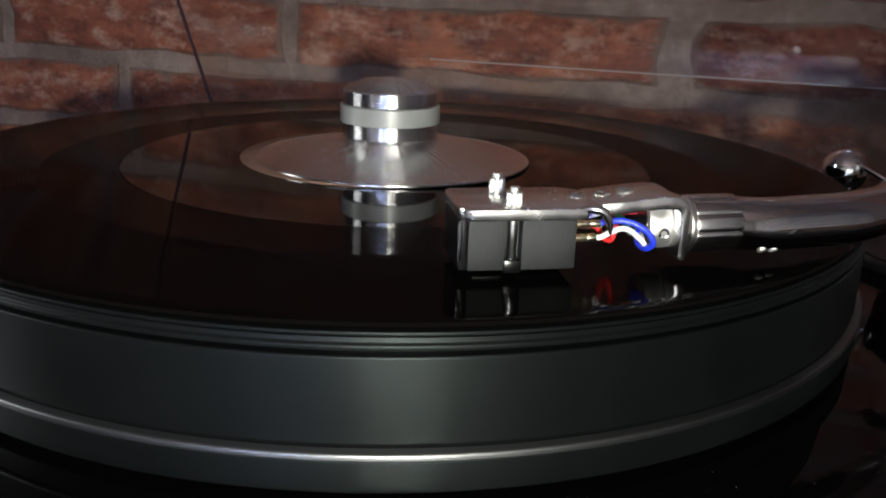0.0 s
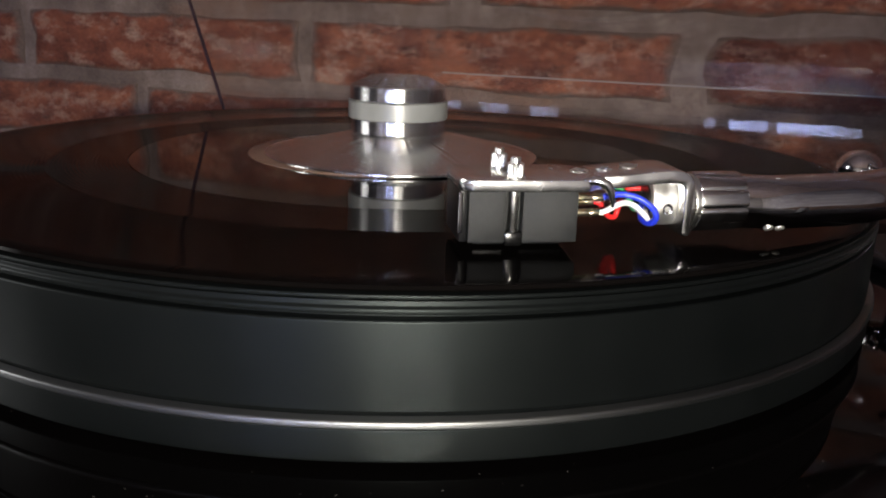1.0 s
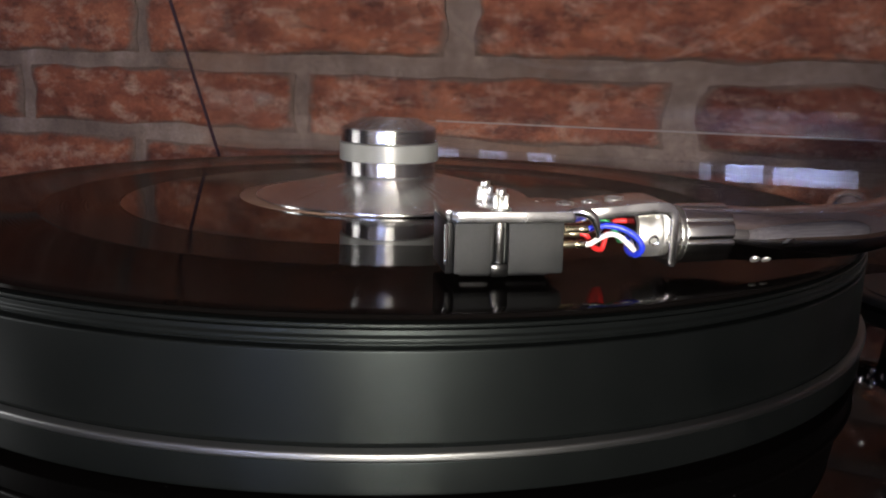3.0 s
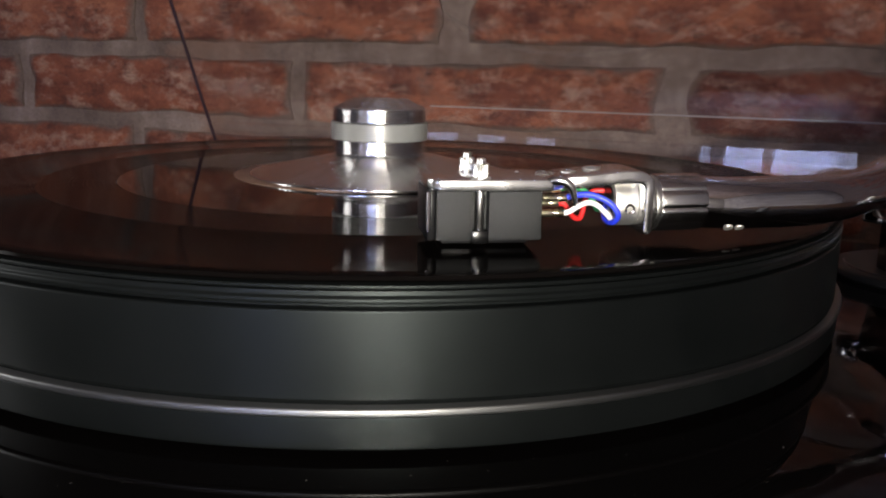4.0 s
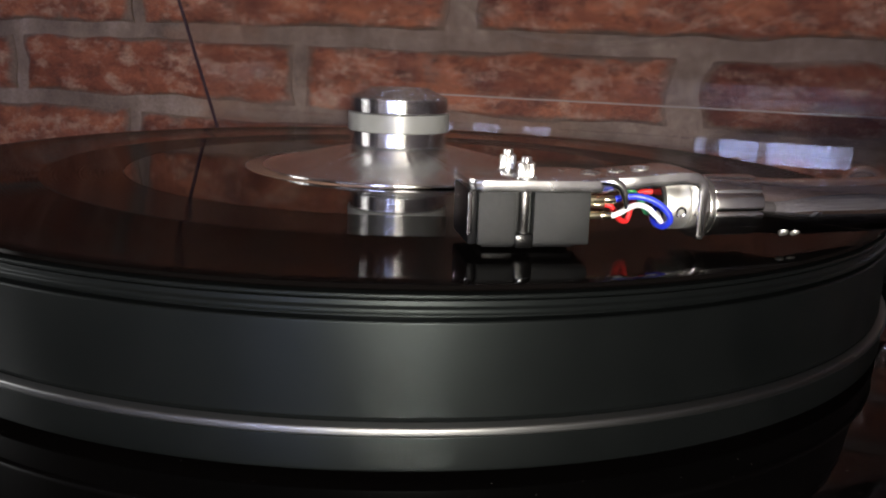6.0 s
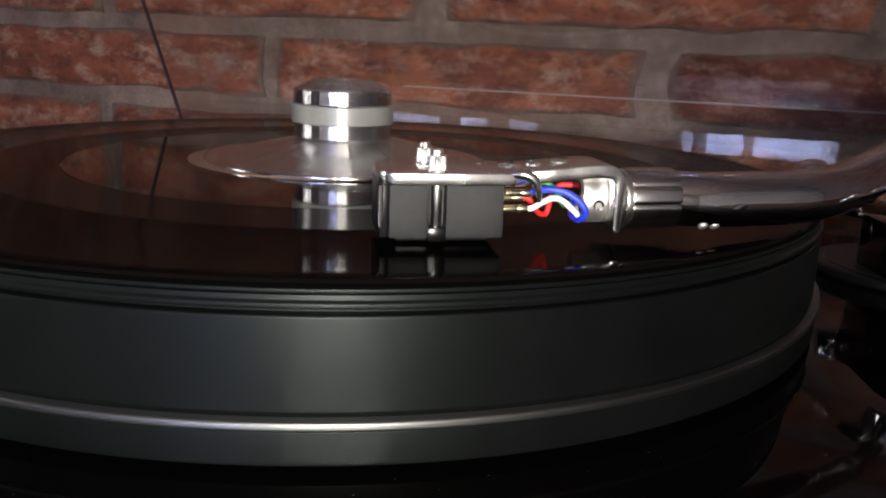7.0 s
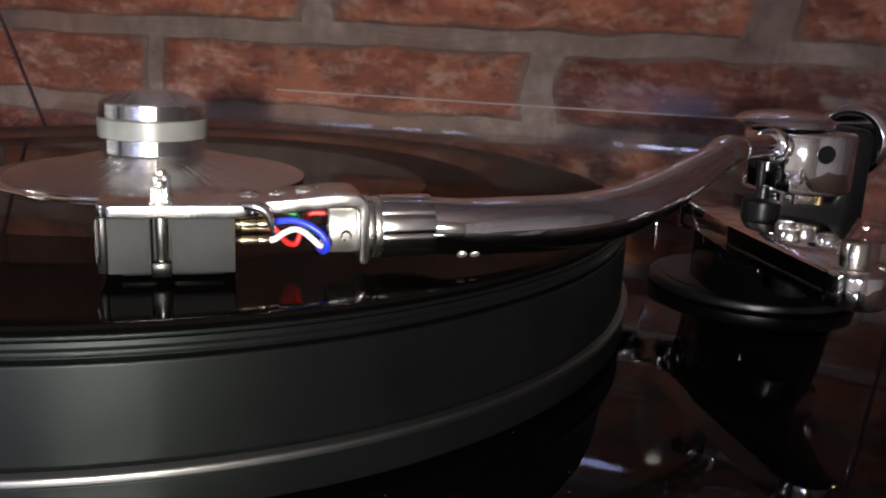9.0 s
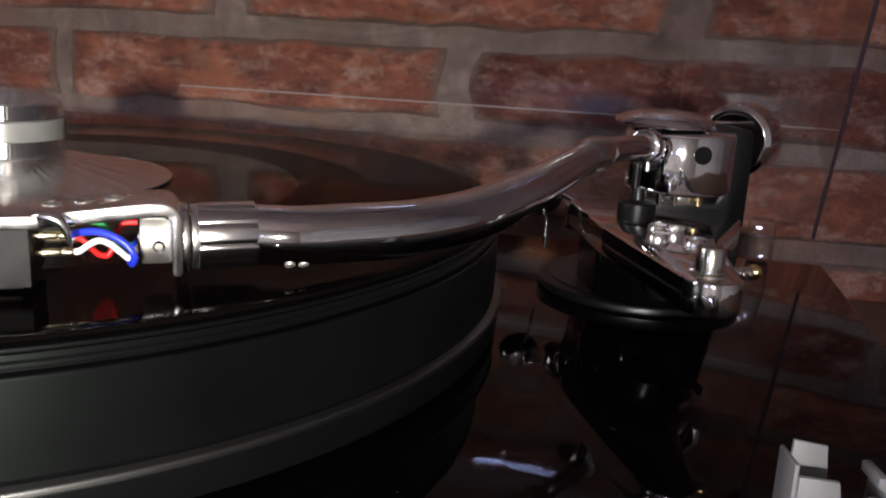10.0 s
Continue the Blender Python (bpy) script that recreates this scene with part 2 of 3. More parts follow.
def single(name, bm, material, base, label, category, group="", kind="", smooth=True, angle=40):
    """A top-level thing of one mesh, its origin at base."""
    bmesh.ops.translate(bm, vec=-Vector(base), verts=bm.verts)
    ob = new(name, finish(name, bm, material, smooth, angle))
    ob.location = base
    return tagged(ob, label, category, group, kind)


def lathe(profile, segs=96, at=(0, 0), m=None, closed=False):
    """Turns (radius, height) points round the upright axis at a place."""
    bm = bmesh.new()
    rings = []
    for r, z in profile:
        if r < 1e-6:
            rings.append([bm.verts.new((0, 0, z))])
        else:
            rings.append([bm.verts.new((r * math.cos(k * math.tau / segs), r * math.sin(k * math.tau / segs), z)) for k in range(segs)])
    pairs = list(zip(rings, rings[1:]))
    if closed:
        pairs.append((rings[-1], rings[0]))
    for a, b in pairs:
        for k in range(segs):
            j = (k + 1) % segs
            if len(a) == 1 and len(b) == 1:
                continue
            if len(a) == 1:
                bm.faces.new((a[0], b[k], b[j]))
            elif len(b) == 1:
                bm.faces.new((a[k], a[j], b[0]))
            else:
                bm.faces.new((a[k], a[j], b[j], b[k]))
    if m is not None:
        bmesh.ops.transform(bm, matrix=m, verts=bm.verts)
    bmesh.ops.translate(bm, vec=(at[0], at[1], 0), verts=bm.verts)
    return bm


def box(x0, x1, y0, y1, z0, z1, bevel=0.0, segments=2, m=None, bm=None):
    own = bmesh.new()
    bmesh.ops.create_cube(own, size=1.0)
    for v in own.verts:
        v.co = Vector(((x0 + x1) / 2 + v.co.x * (x1 - x0), (y0 + y1) / 2 + v.co.y * (y1 - y0), (z0 + z1) / 2 + v.co.z * (z1 - z0)))
    if bevel:
        bmesh.ops.bevel(own, geom=own.edges[:], offset=bevel, segments=segments, profile=0.5, affect="EDGES")
    if m is not None:
        bmesh.ops.transform(own, matrix=m, verts=own.verts)
    if bm is None:
        return own
    return join(bm, own)


def join(bm, other):
    me = bpy.data.meshes.new("tmp")
    other.to_mesh(me)
    other.free()
    bm.from_mesh(me)
    bpy.data.meshes.remove(me)
    return bm


def fillet(corners, n=5):
    """(radius, height) points of a profile whose corners, given with a rounding, become small arcs."""
    out = []
    for i, (x, y, r) in enumerate(corners):
        if r == 0 or i in (0, len(corners) - 1):
            out.append((x, y))
            continue
        p = Vector((x, y))
        a = Vector(corners[i - 1][:2]) - p
        c = Vector(corners[i + 1][:2]) - p
        r = min(r, a.length * 0.45, c.length * 0.45)
        p0, p2 = p + a.normalized() * r, p + c.normalized() * r
        for k in range(n + 1):
            t = k / n
            q = p0 * (1 - t) ** 2 + p * 2 * t * (1 - t) + p2 * t * t
            out.append((q.x, q.y))
    return out


def along(a, b):
    """A pose whose upright axis runs from a to b, and its length."""
    d = Vector(b) - Vector(a)
    return Matrix.Translation(a) @ d.to_track_quat("Z", "Y").to_matrix().to_4x4(), d.length


def rod(a, b, r, segs=24, bevel=0.0, r2=None):
    m, n = along(a, b)
    r2 = r if r2 is None else r2
    if bevel:
        prof = [(0, 0), (r - bevel, 0), (r - bevel * 0.3, bevel * 0.3), (r, bevel), (r2, n - bevel), (r2 - bevel * 0.3, n - bevel * 0.3), (r2 - bevel, n), (0, n)]
    else:
        prof = [(0, 0), (r, 0), (r2, n), (0, n)]
    return lathe(prof, segs, m=m)


def smooth_path(points, steps):
    """Catmull-Rom through the points, each a tuple of any length."""
    pts = [np.array(p, float) for p in points]
    ext = [2 * pts[0] - pts[1], *pts, 2 * pts[-1] - pts[-2]]
    out = []
    for i in range(1, len(ext) - 2):
        p0, p1, p2, p3 = ext[i - 1:i + 3]
        for k in range(steps):
            t = k / steps
            out.append(0.5 * (2 * p1 + (p2 - p0) * t + (2 * p0 - 5 * p1 + 4 * p2 - p3) * t * t + (3 * p1 - p0 - 3 * p2 + p3) * t ** 3))
    out.append(pts[-1])
    return out


def tube(points, segs=16, steps=8):
    """A round tube through (x, y, z, radius) points, with closed ends."""
    path = smooth_path(points, steps)
    bm = bmesh.new()
    rings, up = [], Vector((0, 0, 1))
    for i, p in enumerate(path):
        a, b = path[max(i - 1, 0)], path[min(i + 1, len(path) - 1)]
        d = Vector(b[:3] - a[:3]).normalized()
        side = d.cross(up)
        side = side.normalized() if side.length > 1e-4 else Vector((1, 0, 0))
        top = side.cross(d)
        c = Vector(p[:3])
        rings.append([bm.verts.new(c + (side * math.cos(k * math.tau / segs) + top * math.sin(k * math.tau / segs)) * p[3]) for k in range(segs)])
    for a, b in zip(rings, rings[1:]):
        for k in range(segs):
            j = (k + 1) % segs
            bm.faces.new((a[k], a[j], b[j], b[k]))
    bm.faces.new(rings[0])
    bm.faces.new(rings[-1])
    return bm


def prism(outline, z0, z1, bevel=0.0, segments=2, m=None):
    """An upright block over a flat outline."""
    bm = bmesh.new()
    face = bm.faces.new([bm.verts.new((x, y, z0)) for x, y in outline])
    got = bmesh.ops.extrude_face_region(bm, geom=[face])
    bmesh.ops.translate(bm, vec=(0, 0, z1 - z0), verts=[g for g in got["geom"] if isinstance(g, bmesh.types.BMVert)])
    if bevel:
        bmesh.ops.recalc_face_normals(bm, faces=bm.faces)
        bmesh.ops.bevel(bm, geom=bm.edges[:], offset=bevel, segments=segments, profile=0.5, affect="EDGES", clamp_overlap=True)
    if m is not None:
        bmesh.ops.transform(bm, matrix=m, verts=bm.verts)
    return bm


XZ = Matrix(((1, 0, 0, 0), (0, 0, -1, 0), (0, 1, 0, 0), (0, 0, 0, 1)))       # lays an outline upright, its depth towards the viewer


def arc(cx, cy, r, a0, a1, n=10):
    return [(cx + r * math.cos(radians(a0 + (a1 - a0) * k / n)), cy + r * math.sin(radians(a0 + (a1 - a0) * k / n))) for k in range(n + 1)]


# ---- the room ----
FLOOR_Z, CEIL_Z, BACK_V, SIDE = -0.78, 1.65, -2.9, 2.2
single("floor", box(-SIDE, SIDE, BACK_V, WALL_V + 0.1, FLOOR_Z - 0.05, FLOOR_Z, m=UVM), FLOORM, (0, 0, FLOOR_Z), "unseen floor, tinted blue-grey for the chrome to mirror", "floor", kind="structure", smooth=False)
single("wall_south", box(-SIDE, SIDE, BACK_V - 0.1, BACK_V, FLOOR_Z, CEIL_Z, m=UVM), PAINT, (0, 0, FLOOR_Z), "plain painted wall", "wall", kind="structure", smooth=False)
single("wall_west", box(-SIDE - 0.1, -SIDE, BACK_V, WALL_V, FLOOR_Z, CEIL_Z, m=UVM), PAINT, (0, 0, FLOOR_Z), "plain painted wall", "wall", kind="structure", smooth=False)
single("wall_east", box(SIDE, SIDE + 0.1, BACK_V, WALL_V, FLOOR_Z, CEIL_Z, m=UVM), PAINT, (0, 0, FLOOR_Z), "plain painted wall", "wall", kind="structure", smooth=False)
single("ceiling", box(-SIDE, SIDE, BACK_V, WALL_V + 0.1, CEIL_Z, CEIL_Z + 0.05, m=UVM), CEIL, (0, 0, CEIL_Z), "unseen ceiling, tinted brown for the chrome to mirror", "ceiling", kind="structure", smooth=False)

# windows behind the camera, which the cover mirrors
WZ0, WZ1 = 0.30, 0.42
win = thing("window_1", uv(-0.5, BACK_V, WZ0), "row of bluish daylight panes in a dark frame", "window", kind="structure")
for u0, u1, dull in ((-1.40, -1.16, 1), (-1.06, -0.94, 1), (-0.84, -0.72, 1), (-0.125, -0.085, 1), (-0.028, 0.112, 0), (0.148, 0.40, 0), (0.404, 0.450, 1)):
    part("pane", box(u0, u1, BACK_V + 0.004, BACK_V + 0.012, WZ0, WZ1, m=UVM), PANE_DIM if dull else PANE, win, smooth=False)
for z0, z1 in ((WZ0 - 0.03, WZ0), (WZ1, WZ1 + 0.03)):
    part("window_frame", box(-1.5, 0.47, BACK_V + 0.002, BACK_V + 0.02, z0, z1, 0.002, m=UVM), PAINT, win, smooth=False)

# brick wall: mortar bed, with the bricks at the end of the file
bm = bmesh.new()
nx, nz = 220, 90
U0, U1, Z0, Z1 = -1.0, 1.0, -0.16, 0.64
grid = [[None] * (nz + 1) for _ in range(nx + 1)]
for i in range(nx + 1):
    for k in range(nz + 1):
        u, z = U0 + (U1 - U0) * i / nx, Z0 + (Z1 - Z0) * k / nz
        p = uv(u, WALL_V, z)
        d = noise.noise(Vector((u * 38, z * 38, 1.0))) * 0.0022 + noise.noise(Vector((u * 110, z * 110, 5.0))) * 0.0009
        grid[i][k] = bm.verts.new(uv(u, WALL_V - d, z))
for i in range(nx):
    for k in range(nz):
        bm.faces.new((grid[i][k], grid[i + 1][k], grid[i + 1][k + 1], grid[i][k + 1]))
bm = join(bm, box(-SIDE, SIDE, WALL_V + 0.004, WALL_V + 0.11, FLOOR_Z, CEIL_Z, m=UVM))
wall = single("wall_north", bm, MORTAR, uv(0, WALL_V, FLOOR_Z), "old red brick wall with rough grey mortar", "wall", kind="structure")

# shelf that carries the player
SHELF = -0.062
sh = thing("shelf", uv(0.05, 0.0, SHELF), "brown wooden shelf against the brick wall", "shelf")
part("board", box(-0.9, 0.9, -0.34, WALL_V - 0.012, SHELF - 0.03, SHELF, 0.002, m=UVM), WOOD, sh, smooth=False)
for u in (-0.86, 0.86):
    part("side_panel", box(u - 0.015, u + 0.015, -0.33, WALL_V - 0.02, FLOOR_Z, SHELF - 0.03, 0.002, m=UVM), WOOD, sh, smooth=False)

# ---- turntable ----
deck = thing("turntable", uv(0.03, -0.03, SHELF), "black turntable with gloss plinth and thick satin platter", "turntable")
PU0, PU1, PV0, PV1 = -0.205, 0.268, -0.235, 0.149
part("plinth", box(PU0, PU1, PV0, PV1, ZP - 0.045, ZP, 0.0012, 3, m=UVM), GLOSS, deck, "gloss black lacquered plinth")
for u in (PU0 + 0.05, PU1 - 0.05):
    for v in (PV0 + 0.05, PV1 - 0.05):
        part("foot", lathe([(0, SHELF), (0.022, SHELF), (0.024, SHELF + 0.003), (0.02, ZP - 0.045), (0, ZP - 0.045)], 32, at=uv(u, v, 0)[:2]), BLACK, deck)
part("bearing", lathe([(0, ZP), (0.03, ZP), (0.03, 0.006), (0, 0.006)], 48), STEEL, deck)
platter = part("platter", lathe(fillet([(0, 0.0055, 0), (0.1527, 0.0055, 0.0006), (0.1527, 0.0123, 0.0002), (0.1509, 0.0123, 0), (0.1509, 0.0146, 0.0003), (0.1514, 0.0154, 0.0003),
    (0.1514, 0.0335, 0.0007), (0.1490, 0.0335, 0), (0.1490, 0.0346, 0), (0.1516, 0.0346, 0.0004), (0.1516, 0.0356, 0.0005), (0.1510, 0.0361, 0.0003), (0.1509, 0.0371, 0.0002), (0.1499, 0.0371, 0), (0.1499, 0.0374, 0),
    (0.1513, 0.0374, 0.0003), (0.1513, 0.0383, 0.0004), (0, 0.0383, 0)]), 384), SATIN, deck, "thick satin black platter with a raised lower ring", angle=50)

part("trim_ring", lathe(fillet([(0.1511, 0.0124, 0), (0.1527, 0.0124, 0.0001), (0.1535, 0.0128, 0.0004), (0.1535, 0.0143, 0.0008), (0.1511, 0.0145, 0.0001), (0.1511, 0.0124, 0)]), 384), TRIM, deck, "dull silver edge ring", angle=50)

# ---- record ----
disc = thing("record", (0, 0, 0.0383), "black vinyl record with an orange paper label", "record")
part("playing_surface", lathe([(0.088, 0.0384), (0.1495, 0.0384), (0.1504, 0.0387), (0.1508, 0.0392), (0.1505, 0.0398), (0.1496, 0.0400), (0.1462, 0.03995), (0.1455, 0.0399), (0.112, 0.0399), (0.1115, 0.03996), (0.1105, 0.0399), (0.088, 0.0399)], 256, closed=True), VINYL, disc, "fine grooved black vinyl")
part("run_out", lathe([(0.0036, 0.0384), (0.0878, 0.0384), (0.0878, 0.0399), (0.0036, 0.0399)], 192, closed=True), DEADWAX, disc, "smooth shiny run-out ring")
part("label", lathe([(0.006, 0.03992), (0.0480, 0.03992), (0.0480, 0.04005), (0.0479, 0.0401), (0.006, 0.0401)], 128, at=(-0.0032, 0.0026), closed=True), LABEL, disc, "orange printed paper label")

# ---- record clamp ----
clamp = thing("record_clamp", (0, 0, 0.0402), "turned aluminium record clamp with a white ring", "clamp")
part("base", lathe([(0, 0.0403), (0.0440, 0.0403), (0.0447, 0.0413), (0.0170, 0.0474), (0.0150, 0.0477), (0, 0.0477)], 192, at=(0.0014, 0.0)), BRUSHED, clamp, "wide conical aluminium base", angle=25)
part("rim", lathe([(0.0441, 0.0403), (0.0462, 0.0402), (0.0465, 0.0404), (0.0465, 0.0409), (0.0463, 0.0411), (0.0455, 0.0413), (0.0448, 0.0414)], 192, at=(0.0014, 0.0), closed=True), TURNED, clamp, "polished rim")
part("knob", lathe([(0, 0.0478), (0.0155, 0.0478), (0.0161, 0.0482), (0.0161, 0.0526), (0, 0.0526)], 128), TURNED, clamp, "turned metal lower ring", angle=25)
part("ring", lathe([(0, 0.0527), (0.0166, 0.0527), (0.0169, 0.0530), (0.0169, 0.0584), (0.0166, 0.0587), (0, 0.0587)], 128), RUBBER, clamp, "translucent white plastic ring", angle=25)
part("cap", lathe([(0, 0.0588), (0.0161, 0.0588), (0.0163, 0.0591), (0.0163, 0.0632), (0.0161, 0.0634), (0, 0.0634)], 128), TURNED, clamp, "turned metal cap", angle=20)
part("bevel", lathe([(0, 0.0635), (0.0161, 0.0635), (0.0160, 0.0637), (0.0104, 0.0665), (0.0096, 0.0668), (0, 0.0669)], 128), FAN, clamp, "bevelled top with fanned shine", angle=20)

# ---- tonearm ----
arm = thing("tonearm", (0.205, -0.012, ZP), "polished chrome tonearm on a round black base", "tonearm")
HY = -0.1125            # middle line of the headshell

# headshell: front plate, neck and end wall
bm = prism([(0.0235, HY - 0.0095), (0.0225, HY - 0.008), (0.0225, HY + 0.008), (0.0235, HY + 0.0095), (0.0485, HY + 0.0095), (0.0530, HY + 0.0065), (0.0538, HY + 0.0065), (0.0538, HY - 0.0075), (0.0530, HY - 0.0075), (0.0495, HY - 0.0105), (0.0250, HY - 0.0105)], 0.0527, 0.0552, 0.0004)
head = part("headshell", bm, SHELL, arm, "polished metal headshell")
strap = [(0.0530, 0.0568), (0.0600, 0.0568), (0.0670, 0.0568), (0.0700, 0.0568)] + [(0.0700 + 0.0038 * math.sin(radians(a)), 0.0530 + 0.0038 * math.cos(radians(a))) for a in range(15, 91, 15)]
strap += [(0.0738, 0.0432), (0.0733, 0.0424), (0.0722, 0.0424), (0.0717, 0.0432), (0.0717, 0.0528), (0.0712, 0.0536), (0.0702, 0.05395), (0.0670, 0.05395), (0.0600, 0.05395), (0.0530, 0.05395)]
strap = [(x, z - 0.0014 * max(0.0, min(1.0, (0.067 - x) / 0.014))) for x, z in strap]
part("end_wall", prism(strap, -HY - 0.0068, -HY + 0.0078, 0.0005, m=XZ), SHELL, head, "bent polished bracket end")
part("plug", rod((0.0660, HY + 0.0005, 0.0488), (0.0716, HY + 0.0005, 0.0488), 0.0055, 40, 0.0004), NICKEL, head, "pale metal wire plug")
part("grub_screw", lathe([(0.0005, 0), (0.0012, 0), (0.0013, 0.0002), (0.0011, 0.0005), (0.0006, 0.0002), (0.0005, -0.0006), (0, -0.0006)], 20, m=along((0.0694, HY - 0.0046, 0.0478), (0.0694, HY - 0.0058, 0.0476))[0]), STEEL, head)
# solid dark disc on the plug's end, coloured as the shade of an opening
part("plug_bore", rod((0.0656, HY + 0.0005, 0.0488), (0.0663, HY + 0.0005, 0.0488), 0.0042, 28), DARK, head, "dark disc painted as the shade in the plug's end")
for x, z in ((0.0505, 0.0551), (0.0560, 0.0556), (0.0615, 0.0562)):
    part("top_hole", lathe([(0.0009, z), (0.0019, z), (0.0020, z + 0.0003), (0.0013, z + 0.0006), (0.0009, z + 0.0004)], 20, at=(x, HY + 0.0005), closed=True), SILVER, head)
part("finger_lift", tube([(0.0485, HY - 0.0092, 0.0547, 0.0008), (0.0508, HY - 0.0104, 0.0551, 0.0010), (0.0528, HY - 0.0108, 0.0544, 0.0010), (0.0539, HY - 0.0109, 0.0528, 0.0008), (0.0544, HY - 0.0108, 0.0511, 0.0006), (0.0546, HY - 0.0107, 0.0496, 0.0003)], 14), SHELL, head, "thin curved finger lift")

# cartridge under it
CX0, CX1, CY0, CY1 = 0.0244, 0.0476, -0.1222, -0.1045
bm = prism([(CX0, CY0), (0.0322, CY0), (0.0322, CY0 + 0.0026), (0.0358, CY0 + 0.0026), (0.0358, CY0), (CX1, CY0), (CX1, CY1), (CX0, CY1)], 0.0419, 0.0526, 0.0003)
cart = part("cartridge", bm, CARTRIDGE, arm, "speckled grey box cartridge")
part("front_bar", box(0.0226, 0.0243, CY0 + 0.0008, CY1 - 0.001, 0.0419, 0.0527, 0.0003), BLACK, cart)
part("front_rod", rod((0.0228, CY0 + 0.0007, 0.0440), (0.0228, CY0 + 0.0007, 0.0524), 0.0005, 12), CHROME, cart)
part("foot", box(0.0320, 0.0360, CY0 - 0.0003, CY0 + 0.0024, 0.0411, 0.0442, 0.0006), DARK, cart, "black mounting lug")
part("stylus_holder", box(0.0262, 0.0455, CY0 + 0.004, CY1 - 0.004, 0.0405, 0.0418, 0.0003), BLACK, cart)
part("stylus", rod((0.0285, -0.1135, 0.0406), (0.0270, -0.1135, 0.0400), 0.0003, 8), STEEL, cart)
for x, y in ((0.0340, CY0 + 0.0013), (0.0334, CY0 + 0.0143)):
    part("mounting_screw", rod((x, y, 0.0435), (x, y, 0.0596), 0.00105, 20, 0.0003), SILVER, cart)
    nut = lathe([(0, 0.0553), (0.0022, 0.0553), (0.0022, 0.0556), (0.00162, 0.0557), (0.00162, 0.0583), (0.0014, 0.0585), (0, 0.0585)], 144, at=(x, y))
    for vtx in nut.verts:
        if math.hypot(vtx.co.x - x, vtx.co.y - y) > 0.0016 and vtx.co.z > 0.05565:
            a = math.atan2(vtx.co.y - y, vtx.co.x - x)
            s = 1.0 + 0.09 * math.cos(a * 18)
            vtx.co.x, vtx.co.y = x + (vtx.co.x - x) * s, y + (vtx.co.y - y) * s
    part("nut", nut, SILVER, cart, "knurled nut")
pins = ((-0.1178, 0.0505), (-0.1125, 0.0518), (-0.1158, 0.0468), (-0.1115, 0.0484))
for y, z in pins:
    part("pin", lathe([(0, 0), (0.00045, 0), (0.00045, 0.0012), (0.0008, 0.0014), (0.00085, 0.0040), (0.00065, 0.0045), (0.00085, 0.0050), (0.0009, 0.0066), (0.0006, 0.0072), (0, 0.0072)], 16, m=along((CX1 - 0.0002, y, z), (0.0545, y, z))[0]), PIN, cart, "pale gilt pin sleeve")
for name, mat, pts in (
    ("blue_wire", BLUE, [(0.0540, -0.1178, 0.0505), (0.0556, -0.1184, 0.0511), (0.0585, -0.1195, 0.0515), (0.0615, -0.1205, 0.0508), (0.0640, -0.1212, 0.0491), (0.0652, -0.1213, 0.0470), (0.0646, -0.1195, 0.0452), (0.0640, -0.1160, 0.0455), (0.0650, -0.1130, 0.0474), (0.0660, -0.1120, 0.0484)]),
    ("white_wire", WHITE, [(0.0540, -0.1158, 0.0468), (0.0553, -0.1164, 0.0471), (0.0572, -0.1178, 0.0487), (0.0590, -0.1188, 0.0496), (0.0608, -0.1194, 0.0491), (0.0625, -0.1197, 0.0477), (0.0640, -0.1194, 0.0463), (0.0646, -0.1170, 0.0462), (0.0660, -0.1132, 0.0472)]),
    ("red_wire", RED, [(0.0540, -0.1115, 0.0484), (0.0555, -0.1122, 0.0482), (0.0568, -0.1120, 0.0466), (0.0582, -0.1112, 0.0450), (0.0598, -0.1108, 0.0447), (0.0606, -0.1104, 0.0462), (0.0612, -0.1098, 0.0485), (0.0630, -0.1095, 0.0507), (0.0660, -0.1100, 0.0510)]),
    ("green_wire", GREEN, [(0.0540, -0.1125, 0.0518), (0.0560, -0.1132, 0.0522), (0.0585, -0.1145, 0.0520), (0.0605, -0.1155, 0.0505), (0.0618, -0.1155, 0.0482), (0.0632, -0.1140, 0.0472), (0.0660, -0.1118, 0.0474)]),
):
    part(name, tube([(*p, 0.00070 if name == "blue_wire" else 0.00062) for p in pts], 12, 6), mat, arm)

# collar and tube
A = Vector((0.0740, HY + 0.0006, 0.0484))
D = Vector((0.0136, 0.0008, 0.0001)).normalized()
for s in (-0.0007, 0.0012):
    part("washer", rod(A + D * s, A + D * (s + 0.0015), 0.0064 if s > 0.001 else 0.0069, 48, 0.0003), SILVER, arm)
col = rod(A + D * 0.0025, A + D * 0.0140, 0.0067, 96, 0.0004)
axis = A.copy()
for vtx in col.verts:
    w = vtx.co - axis
    along_d = w.dot(D)
    off = w - D * along_d
    if off.length > 0.0055:
        side = D.cross(Vector((0, 0, 1))).normalized()
        a = math.atan2(off.z, off.dot(side))
        vtx.co = axis + D * along_d + off * (1.0 - 0.06 * max(0.0, math.cos(a * 10 + 0.6)) ** 6)
part("locking_collar", col, BRIGHT, arm, "fluted chrome locking collar")
